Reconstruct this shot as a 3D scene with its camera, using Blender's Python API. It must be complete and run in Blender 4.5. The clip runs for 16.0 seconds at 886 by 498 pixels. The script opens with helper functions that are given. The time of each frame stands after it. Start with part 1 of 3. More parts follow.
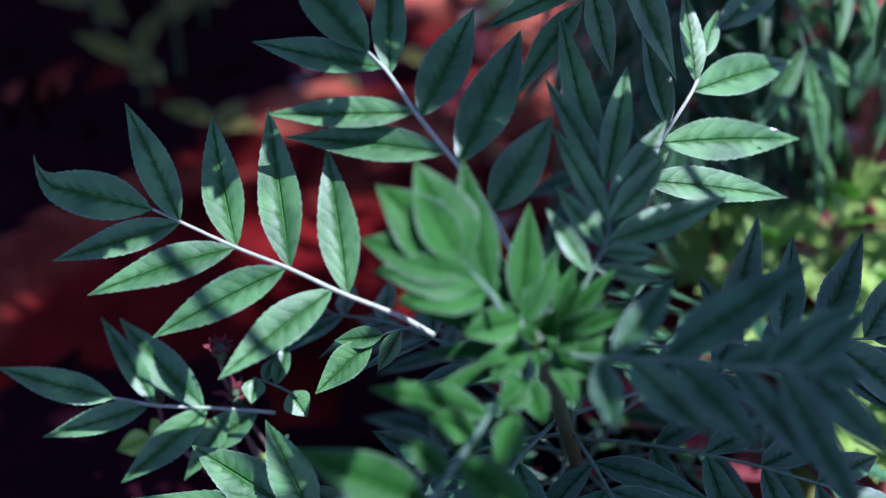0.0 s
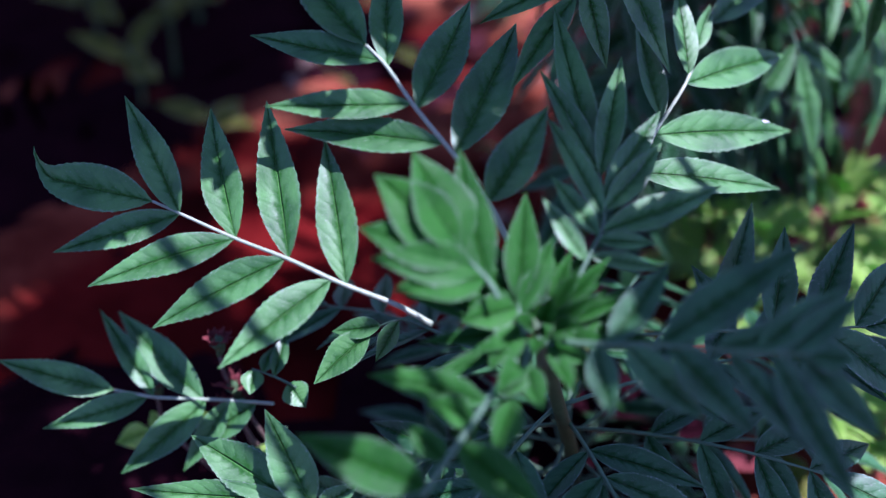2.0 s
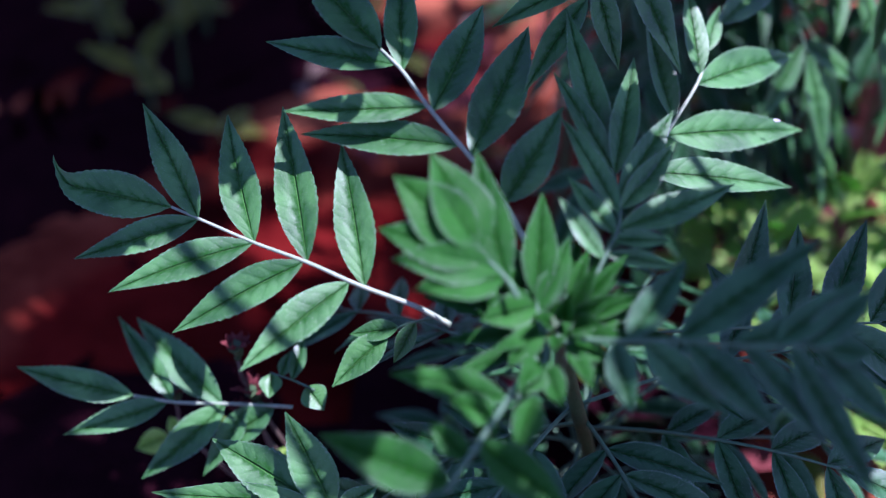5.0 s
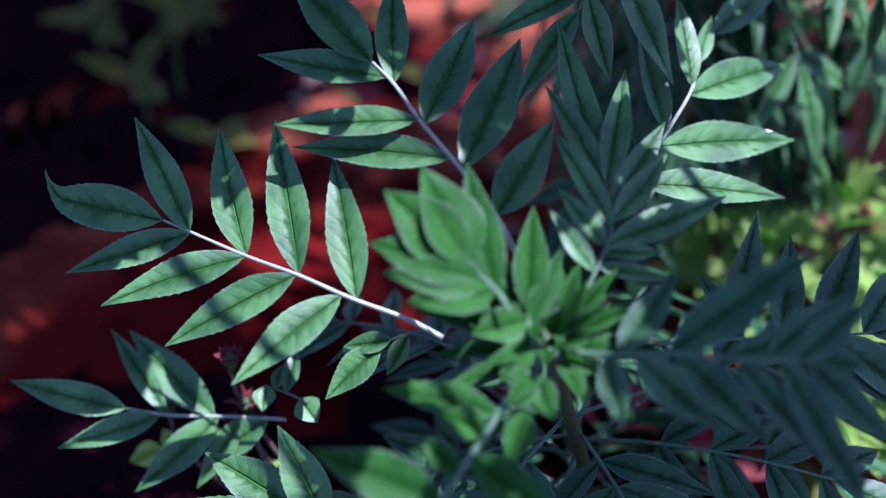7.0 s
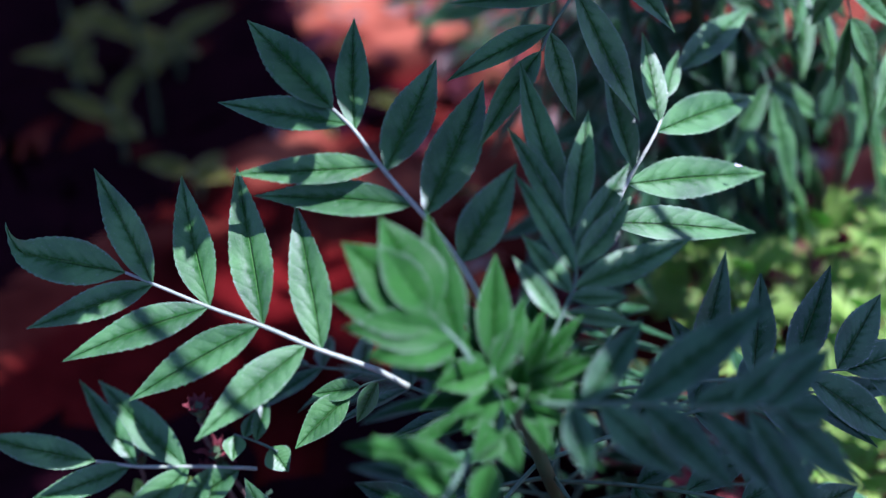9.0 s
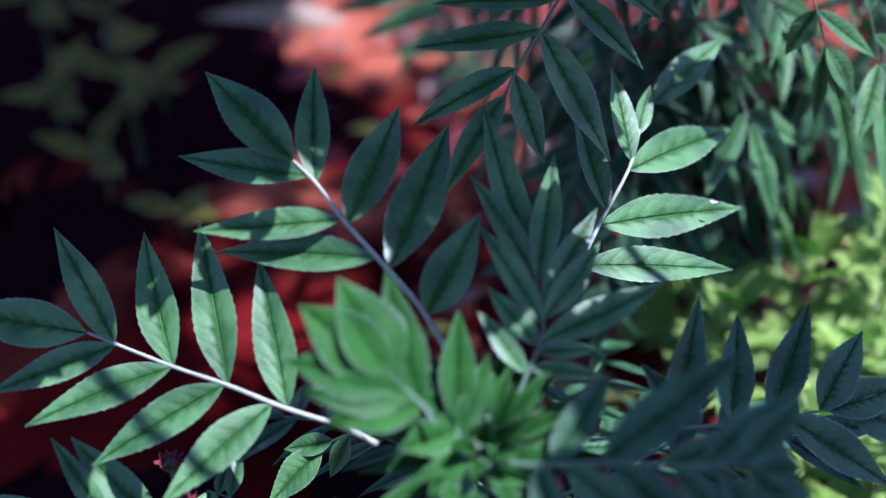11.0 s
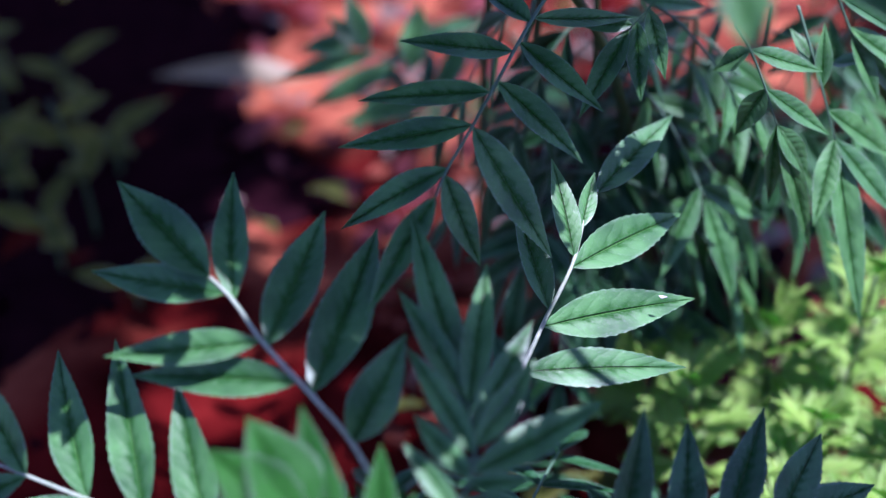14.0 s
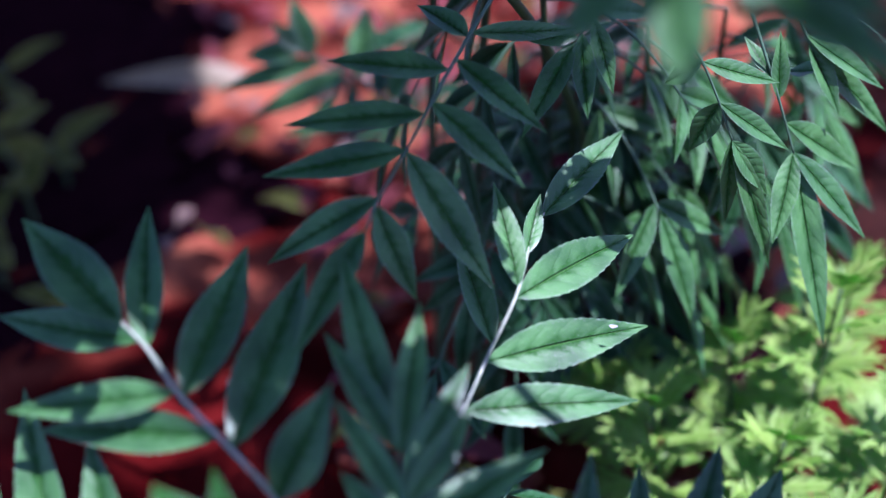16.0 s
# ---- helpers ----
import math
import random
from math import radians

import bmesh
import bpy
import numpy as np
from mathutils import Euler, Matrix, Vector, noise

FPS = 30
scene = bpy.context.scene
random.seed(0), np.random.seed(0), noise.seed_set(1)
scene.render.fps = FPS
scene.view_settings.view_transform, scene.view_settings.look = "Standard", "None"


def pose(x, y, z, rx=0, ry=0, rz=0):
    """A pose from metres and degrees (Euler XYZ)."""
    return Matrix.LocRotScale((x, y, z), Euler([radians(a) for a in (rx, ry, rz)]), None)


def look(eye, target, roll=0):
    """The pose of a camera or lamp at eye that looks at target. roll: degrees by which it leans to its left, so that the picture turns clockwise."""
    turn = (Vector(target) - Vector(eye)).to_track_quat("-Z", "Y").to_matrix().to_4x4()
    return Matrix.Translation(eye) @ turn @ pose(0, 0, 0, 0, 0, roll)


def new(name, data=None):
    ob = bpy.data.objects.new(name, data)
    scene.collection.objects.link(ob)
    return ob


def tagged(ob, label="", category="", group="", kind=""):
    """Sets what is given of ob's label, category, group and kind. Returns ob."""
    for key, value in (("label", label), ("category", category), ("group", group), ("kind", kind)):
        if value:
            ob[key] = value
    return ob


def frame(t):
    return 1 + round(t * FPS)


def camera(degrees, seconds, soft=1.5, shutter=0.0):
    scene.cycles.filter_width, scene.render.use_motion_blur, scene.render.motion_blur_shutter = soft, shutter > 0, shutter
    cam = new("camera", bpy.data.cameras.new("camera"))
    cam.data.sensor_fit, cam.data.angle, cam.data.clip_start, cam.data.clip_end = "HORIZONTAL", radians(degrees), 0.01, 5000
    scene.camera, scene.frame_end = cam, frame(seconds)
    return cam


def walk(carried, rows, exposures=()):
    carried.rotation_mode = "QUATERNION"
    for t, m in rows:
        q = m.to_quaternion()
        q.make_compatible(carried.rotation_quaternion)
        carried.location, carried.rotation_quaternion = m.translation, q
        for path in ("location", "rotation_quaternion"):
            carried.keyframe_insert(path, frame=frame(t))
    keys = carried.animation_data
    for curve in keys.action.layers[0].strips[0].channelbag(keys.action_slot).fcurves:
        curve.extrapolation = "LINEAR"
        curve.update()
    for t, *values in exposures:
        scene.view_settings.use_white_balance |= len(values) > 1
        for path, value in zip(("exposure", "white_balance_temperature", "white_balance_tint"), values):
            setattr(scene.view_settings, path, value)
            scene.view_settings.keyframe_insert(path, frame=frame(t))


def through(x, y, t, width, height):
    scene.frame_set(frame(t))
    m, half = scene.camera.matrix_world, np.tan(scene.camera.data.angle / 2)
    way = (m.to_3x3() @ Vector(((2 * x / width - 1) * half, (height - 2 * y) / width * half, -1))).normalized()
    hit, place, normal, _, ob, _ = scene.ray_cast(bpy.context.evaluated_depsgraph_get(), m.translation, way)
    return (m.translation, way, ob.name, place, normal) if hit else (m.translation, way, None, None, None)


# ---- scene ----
cam = camera(44.7, 16.0, soft=1.2)
METRES, EYE, TILT, LEAN, TURN = 0.14, 0.49, -42.0, 0.0, 0.0
ROWS = [
    (0.0, 0.0, 0.0, 0.0, -0.0, 0.0, -0.0),
    (0.5, 0.0069, -0.0066, -0.0107, -0.4, 0.07, -0.15),
    (1.0, 0.0118, -0.0138, -0.0188, -0.41, 0.07, -0.04),
    (1.5, 0.004, -0.0245, -0.0256, -0.47, 0.05, -0.08),
    (2.0, -0.012, -0.0323, -0.0333, -0.39, 0.15, 0.18),
    (2.5, -0.0214, -0.0402, -0.0367, -0.24, 0.25, 0.44),
    (3.0, -0.0268, -0.0465, -0.0469, -0.14, 0.42, 0.59),
    (3.5, -0.0341, -0.0547, -0.0514, -0.14, 0.64, 0.74),
    (4.0, -0.0462, -0.0582, -0.0552, -0.12, 0.61, 0.92),
    (6.5, -0.041, -0.0629, -0.0497, -0.22, 0.84, 0.92),
    (7.0, -0.0262, -0.0572, -0.0362, -0.19, 0.95, 1.15),
    (7.5, -0.0102, -0.0515, -0.0182, -0.24, 1.21, 1.31),
    (8.0, 0.0127, -0.0417, 0.0057, -0.25, 1.41, 1.64),
    (8.5, 0.0329, -0.0329, 0.0236, -0.34, 1.65, 2.04),
    (9.0, 0.0576, -0.0229, 0.0405, -0.38, 1.82, 2.47),
    (11.5, 0.2067, 0.0564, 0.1779, 0.08, 2.52, 4.49),
    (12.0, 0.2436, 0.0782, 0.2205, -0.04, 2.66, 4.86),
    (12.5, 0.2729, 0.0983, 0.2621, -0.03, 3.04, 5.18),
    (13.0, 0.2985, 0.1251, 0.2996, -0.02, 3.28, 5.5),
    (13.5, 0.3219, 0.1517, 0.3302, -0.16, 3.41, 5.6),
    (14.0, 0.3469, 0.185, 0.3706, -0.3, 3.36, 5.68),
    (14.5, 0.3613, 0.2244, 0.4054, -0.61, 3.32, 5.83),
    (15.0, 0.3984, 0.2645, 0.4308, -0.73, 3.17, 6.03),
    (15.5, 0.4321, 0.3066, 0.4494, -0.97, 2.87, 6.45),
    (16.0, 0.472, 0.3558, 0.4803, -1.37, 2.6, 6.83),
]
walk(cam, [(t, pose(0, 0, EYE, TILT, LEAN, TURN) @ pose(METRES * x, METRES * y, METRES * z, 90 + pitch, roll, yaw)) for t, x, y, z, yaw, pitch, roll in ROWS],
     exposures=((0.0, 1.76, 5080, 55), (16.0, 1.76, 5080, 55)))

# a wide aperture: near and far leaves fall out of focus
cam.data.dof.use_dof = True
cam.data.dof.focus_distance = 0.420
cam.data.dof.aperture_fstop = 3.4

# ---------------------------------------------------------------- light
SUN_ELEV, SUN_AZ = 69.0, 95.0
world = bpy.data.worlds.new("sky")
scene.world = world
world.use_nodes = True
nt = world.node_tree
sky = nt.nodes.new("ShaderNodeTexSky")
sky.sky_type = "NISHITA"
sky.sun_disc = False
sky.sun_elevation, sky.sun_rotation = radians(SUN_ELEV), radians(SUN_AZ)
sky.ozone_density = 3.0
nt.links.new(sky.outputs[0], nt.nodes["Background"].inputs[0])
nt.nodes["Background"].inputs[1].default_value = 0.056
sun = new("sun", bpy.data.lights.new("sun", "SUN"))
sun.data.energy, sun.data.angle, sun.data.color = 3.6, radians(0.5), (1.0, 0.94, 0.82)
TO_SUN = Vector((math.cos(radians(SUN_ELEV)) * math.sin(radians(SUN_AZ)), math.cos(radians(SUN_ELEV)) * math.cos(radians(SUN_AZ)), math.sin(radians(SUN_ELEV))))
sun.matrix_world = look(TO_SUN * 3.0, (0.0, 0.0, 0.0))


# ---------------------------------------------------------------- materials
def nodes(name):
    m = bpy.data.materials.new(name)
    m.use_nodes = True
    t = m.node_tree
    return m, t, t.nodes["Principled BSDF"]


def node(t, kind, **values):
    n = t.nodes.new(kind)
    for k, v in values.items():
        if k in n.inputs:
            n.inputs[k].default_value = v
    return n


def math_node(t, op, a, b=None):
    n = t.nodes.new("ShaderNodeMath")
    n.operation = op
    for i, v in enumerate((a, b)):
        if v is None:
            continue
        if isinstance(v, (int, float)):
            n.inputs[i].default_value = v
        else:
            t.links.new(v, n.inputs[i])
    return n.outputs[0]


def ramp(t, src, stops):
    n = t.nodes.new("ShaderNodeValToRGB")
    while len(n.color_ramp.elements) < len(stops):
        n.color_ramp.elements.new(0.5)
    for el, (p, c) in zip(n.color_ramp.elements, stops):
        el.position, el.color = p, (*c, 1.0)
    t.links.new(src, n.inputs[0])
    return n.outputs[0]


def mix(t, fac, a, b, mode="MIX"):
    n = t.nodes.new("ShaderNodeMix")
    n.data_type, n.blend_type = "RGBA", mode
    for i, v in ((0, fac), (6, a), (7, b)):
        if isinstance(v, (int, float)):
            n.inputs[i].default_value = v
        elif isinstance(v, tuple):
            n.inputs[i].default_value = (*v, 1.0)
        else:
            t.links.new(v, n.inputs[i])
    return n.outputs[2]


def leaf_material(name, dark, light, vein, rough=0.55, through=0.30, veins=9.0, wax=0.24, quilt=0.12):
    """Leaf skin: a sunken pale midrib, side veins, quilting between them, blotches and a waxy gloss."""
    m, t, b = nodes(name)
    uv = t.nodes.new("ShaderNodeUVMap")
    xyz = t.nodes.new("ShaderNodeSeparateXYZ")
    t.links.new(uv.outputs[0], xyz.inputs[0])
    u, v = xyz.outputs[0], xyz.outputs[1]
    av = math_node(t, "ABSOLUTE", v)
    obj = t.nodes.new("ShaderNodeTexCoord").outputs["Object"]
    big = node(t, "ShaderNodeTexNoise", Scale=60.0, Detail=3.0)
    fine = node(t, "ShaderNodeTexNoise", Scale=900.0, Detail=4.0)
    t.links.new(obj, big.inputs["Vector"])
    t.links.new(obj, fine.inputs["Vector"])
    info = t.nodes.new("ShaderNodeObjectInfo")
    # side veins sweep forward from the midrib
    sweep = math_node(t, "SUBTRACT", math_node(t, "MULTIPLY", u, veins), math_node(t, "MULTIPLY", av, 1.3))
    sweep = math_node(t, "ADD", sweep, math_node(t, "MULTIPLY", big.outputs[0], 2.2))
    saw = math_node(t, "ABSOLUTE", math_node(t, "SUBTRACT", math_node(t, "FRACT", sweep), 0.5))
    side_line = ramp(t, saw, [(0.0, (1, 1, 1)), (0.07, (0, 0, 0))])
    mid_line = ramp(t, av, [(0.0, (1, 1, 1)), (0.035, (0.7, 0.7, 0.7)), (0.08, (0, 0, 0))])
    mottled = ramp(t, big.outputs[0], [(0.36, dark), (0.62, light)])
    mottled = mix(t, 0.22, mottled, ramp(t, fine.outputs[0], [(0.35, dark), (0.65, light)]))
    tone = ramp(t, info.outputs["Random"], [(0.0, (0.80, 0.85, 0.85)), (1.0, (1.15, 1.1, 1.0))])
    mottled = mix(t, 1.0, mottled, tone, "MULTIPLY")
    col = mix(t, math_node(t, "MULTIPLY", side_line, 0.24), mottled, (dark[0] * 0.8, dark[1], dark[2] * 0.7))
    jag = math_node(t, "ADD", av, math_node(t, "MULTIPLY", math_node(t, "SUBTRACT", saw, 0.25), 0.45))
    jag = math_node(t, "ADD", jag, math_node(t, "MULTIPLY", math_node(t, "SUBTRACT", big.outputs[0], 0.5), 0.5))
    band = ramp(t, jag, [(0.0, (1, 1, 1)), (0.12, (0.9, 0.9, 0.9)), (0.34, (0.15, 0.15, 0.15)), (0.55, (0, 0, 0))])
    ragged = math_node(t, "MULTIPLY", band, ramp(t, fine.outputs[0], [(0.3, (0.4, 0.4, 0.4)), (0.6, (1, 1, 1))]))
    col = mix(t, math_node(t, "MULTIPLY", ragged, 0.9), col, (dark[0] * 0.5, dark[1] * 0.75, dark[2] * 0.4))
    thin = ramp(t, av, [(0.0, (1, 1, 1)), (0.03, (0.6, 0.6, 0.6)), (0.055, (0, 0, 0))])
    col = mix(t, math_node(t, "MULTIPLY", thin, 0.6), col, vein)
    dust = node(t, "ShaderNodeTexNoise", Scale=2600.0, Detail=2.0)
    t.links.new(obj, dust.inputs["Vector"])
    col = mix(t, math_node(t, "MULTIPLY", ramp(t, dust.outputs[0], [(0.66, (0, 0, 0)), (0.72, (1, 1, 1))]), 0.35), col, (0.45, 0.50, 0.44))
    rim = math_node(t, "MULTIPLY", ramp(t, av, [(0.84, (0, 0, 0)), (0.95, (1, 1, 1))]), ramp(t, dust.outputs[0], [(0.52, (0, 0, 0)), (0.62, (1, 1, 1))]))
    col = mix(t, math_node(t, "MULTIPLY", rim, 0.5), col, (0.42, 0.50, 0.44))
    t.links.new(col, b.inputs["Base Color"])
    b.inputs["Roughness"].default_value = rough
    t.links.new(ramp(t, fine.outputs[0], [(0.3, (rough - 0.1,) * 3), (0.7, (rough + 0.12,) * 3)]), b.inputs["Roughness"])
    b.inputs["Coat Roughness"].default_value = 0.36
    away = ramp(t, av, [(0.0, (0, 0, 0)), (0.30, (1, 1, 1)), (0.85, (0.6, 0.6, 0.6))])
    puffed = math_node(t, "MULTIPLY", ramp(t, saw, [(0.0, (0, 0, 0)), (0.22, (0.75, 0.75, 0.75)), (0.5, (1, 1, 1))]), away)
    h = math_node(t, "ADD", math_node(t, "MULTIPLY", puffed, quilt), math_node(t, "MULTIPLY", fine.outputs[0], 0.12))
    h = math_node(t, "ADD", h, math_node(t, "MULTIPLY", big.outputs[0], 0.7))
    h = math_node(t, "SUBTRACT", h, math_node(t, "MULTIPLY", mid_line, 1.0))
    gloss = math_node(t, "SUBTRACT", 1.0, math_node(t, "MULTIPLY", ragged, 0.95))
    t.links.new(math_node(t, "MULTIPLY", gloss, min(1.0, 0.1 + 1.5 * wax)), b.inputs["Specular IOR Level"])
    t.links.new(math_node(t, "MULTIPLY", gloss, min(1.0, 1.8 * wax)), b.inputs["Coat Weight"])
    bump = node(t, "ShaderNodeBump", Strength=0.85, Distance=0.0015)
    t.links.new(h, bump.inputs["Height"])
    t.links.new(bump.outputs[0], b.inputs["Normal"])
    tr = t.nodes.new("ShaderNodeBsdfTranslucent")
    t.links.new(mix(t, 0.7, col, (light[0] * 0.9, light[1] * 1.9, light[2] * 0.6)), tr.inputs[0])
    ms = t.nodes.new("ShaderNodeMixShader")
    ms.inputs[0].default_value = through
    t.links.new(b.outputs[0], ms.inputs[1])
    t.links.new(tr.outputs[0], ms.inputs[2])
    t.links.new(ms.outputs[0], t.nodes["Material Output"].inputs[0])
    return m


def grain_material(name, dark, light, scale, rough=0.6, bump_size=0.0006, detail=5.0):
    m, t, b = nodes(name)
    obj = t.nodes.new("ShaderNodeTexCoord").outputs["Object"]
    n1 = node(t, "ShaderNodeTexNoise", Scale=scale, Detail=detail)
    n2 = node(t, "ShaderNodeTexNoise", Scale=scale * 7.0, Detail=detail)
    t.links.new(obj, n1.inputs["Vector"])
    t.links.new(obj, n2.inputs["Vector"])
    col = mix(t, 0.4, ramp(t, n1.outputs[0], [(0.3, dark), (0.7, light)]), ramp(t, n2.outputs[0], [(0.3, dark), (0.7, light)]))
    t.links.new(col, b.inputs["Base Color"])
    b.inputs["Roughness"].default_value = rough
    b.inputs["Specular IOR Level"].default_value = 0.5 if rough < 0.7 else 0.12
    bump = node(t, "ShaderNodeBump", Strength=0.6, Distance=bump_size)
    t.links.new(math_node(t, "ADD", n1.outputs[0], n2.outputs[0]), bump.inputs["Height"])
    t.links.new(bump.outputs[0], b.inputs["Normal"])
    return m


LEAF = leaf_material("marigold_leaf", (0.023, 0.105, 0.023), (0.082, 0.262, 0.064), (0.085, 0.270, 0.050))
LEAF_YOUNG = leaf_material("young_leaf", (0.010, 0.076, 0.008), (0.022, 0.128, 0.014), (0.045, 0.18, 0.022), 0.70, 0.26, wax=0.02)
# darker marigold skin with shade put into its colour
LEAF_SHADED = leaf_material("shaded_leaf", (0.009, 0.058, 0.015), (0.030, 0.125, 0.040), (0.055, 0.15, 0.035), 0.6, 0.12, wax=0.12)
LEAF_WILD = leaf_material("weed_leaf", (0.190, 0.350, 0.045), (0.340, 0.500, 0.110), (0.40, 0.56, 0.15), 0.55, 0.4, 5.0, wax=0.12)
LEAF_FAR = leaf_material("far_leaf", (0.075, 0.085, 0.010), (0.150, 0.160, 0.026), (0.18, 0.20, 0.05), 0.85, 0.3, 5.0, wax=0.03)
STALK = grain_material("leaf_stalk", (0.16, 0.25, 0.13), (0.36, 0.42, 0.30), 300.0, 0.38, 0.0002)
GREEN_STALK = grain_material("green_stalk", (0.035, 0.10, 0.045), (0.08, 0.17, 0.08), 300.0, 0.6, 0.0002)
STEM = grain_material("plant_stem", (0.020, 0.060, 0.018), (0.055, 0.110, 0.034), 150.0, 0.55, 0.0004)
SOIL = grain_material("red_soil", (0.135, 0.024, 0.013), (0.30, 0.104, 0.046), 14.0, 0.9, 0.0018, 8.0)
# near-black colour that stands in for deep shade on the ground
SHADE_DARK = grain_material("painted_shade", (0.006, 0.0016, 0.003), (0.016, 0.004, 0.006), 40.0, 0.95, 0.004, 8.0)
SHADE_DARK.node_tree.nodes["Principled BSDF"].inputs["Specular IOR Level"].default_value = 0.0
DRY = grain_material("dry_leaf_skin", (0.10, 0.080, 0.030), (0.19, 0.155, 0.062), 70.0, 0.6, 0.0005)
BARK = grain_material("twig_bark", (0.08, 0.055, 0.04), (0.20, 0.15, 0.11), 90.0, 0.8, 0.001)


def node_noise(t, vector, scale):
    n = node(t, "ShaderNodeTexNoise", Scale=scale, Detail=4.0)
    t.links.new(vector, n.inputs["Vector"])
    return n.outputs[0]


t = SOIL.node_tree
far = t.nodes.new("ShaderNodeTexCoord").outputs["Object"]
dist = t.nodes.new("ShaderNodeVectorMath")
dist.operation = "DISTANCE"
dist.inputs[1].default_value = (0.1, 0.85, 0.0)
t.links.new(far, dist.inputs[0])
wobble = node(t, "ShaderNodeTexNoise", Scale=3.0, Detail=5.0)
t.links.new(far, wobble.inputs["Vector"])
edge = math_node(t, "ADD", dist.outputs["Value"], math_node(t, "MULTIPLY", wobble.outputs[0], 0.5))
principled = t.nodes["Principled BSDF"]
principled.inputs["Specular IOR Level"].default_value = 0.02
red = principled.inputs["Base Color"].links[0].from_socket
# dark red blotches imitate shaded ground in the soil's colour
shade_blotches = ramp(t, node_noise(t, far, 7.0), [(0.40, (0.24, 0.07, 0.10)), (0.59, (1, 1, 1))])
red = mix(t, 1.0, red, shade_blotches, "MULTIPLY")
# shade under and left of the plants, painted into the soil colour
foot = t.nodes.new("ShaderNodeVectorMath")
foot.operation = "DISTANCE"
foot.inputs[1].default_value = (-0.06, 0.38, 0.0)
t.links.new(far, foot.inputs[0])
foot_shade = math_node(t, "ADD", foot.outputs["Value"], math_node(t, "MULTIPLY", wobble.outputs[0], 0.12))
red = mix(t, 1.0, red, ramp(t, foot_shade, [(0.27, (0.34, 0.08, 0.12)), (0.38, (1, 1, 1))]), "MULTIPLY")
# outer ground coloured dark to cut red bounced light, as if shaded
outer_dark = ramp(t, wobble.outputs[0], [(0.3, (0.034, 0.005, 0.005)), (0.7, (0.070, 0.012, 0.010))])
t.links.new(mix(t, ramp(t, math_node(t, "SUBTRACT", edge, 0.6), [(0.2, (0, 0, 0)), (0.5, (1, 1, 1))]), red, outer_dark), principled.inputs["Base Color"])
CLOD = grain_material("soil_clod", (0.08, 0.012, 0.007), (0.24, 0.070, 0.036), 60.0, 0.95, 0.002)
WITHERED = grain_material("withered_petal", (0.06, 0.013, 0.016), (0.18, 0.045, 0.038), 200.0, 0.8, 0.0006)


# ---------------------------------------------------------------- builders
def part(name, bm, material, parent, label=""):
    me = bpy.data.meshes.new(name)
    bm.to_mesh(me)
    bm.free()
    me.materials.append(material)
    ob = new(name, me)
    ob.parent = parent
    return tagged(ob, label)


def thing(name, label, category, group="", at=(0, 0, 0), kind=""):
    ob = new(name)
    ob.empty_display_size = 0.01
    ob.location = at
    bpy.context.view_layer.update()
    return tagged(ob, label, category, group, kind)


def smooth_line(points, n):
    """n + 1 points of a Catmull-Rom curve through the given ones."""
    p = [Vector(q) for q in points]
    p = [p[0] * 2 - p[1]] + p + [p[-1] * 2 - p[-2]]
    seg = len(p) - 3
    out = []
    for i in range(n + 1):
        f = i / n * seg
        k = min(int(f), seg - 1)
        s = f - k
        a, b, c, d = p[k:k + 4]
        out.append(0.5 * (2 * b + (c - a) * s + (2 * a - 5 * b + 4 * c - d) * s * s + (3 * b - a - 3 * c + d) * s ** 3))
    return out


def tube(bm, line, r0, r1, sides=7, flat=1.0):
    rings = []
    n = len(line)
    ref = Vector((0.3, 0.2, 1.0))
    for i, q in enumerate(line):
        d = (line[min(i + 1, n - 1)] - line[max(i - 1, 0)]).normalized()
        x = d.cross(ref).normalized()
        y = x.cross(d)
        r = r0 + (r1 - r0) * i / (n - 1)
        rings.append([bm.verts.new(q + (x * math.cos(w) + y * math.sin(w) * flat) * r) for w in (k * math.tau / sides for k in range(sides))])
    for a, b in zip(rings, rings[1:]):
        for k in range(sides):
            bm.faces.new((a[k], a[(k + 1) % sides], b[(k + 1) % sides], b[k])).smooth = True
    bm.faces.new(rings[0][::-1])
    bm.faces.new(rings[-1])


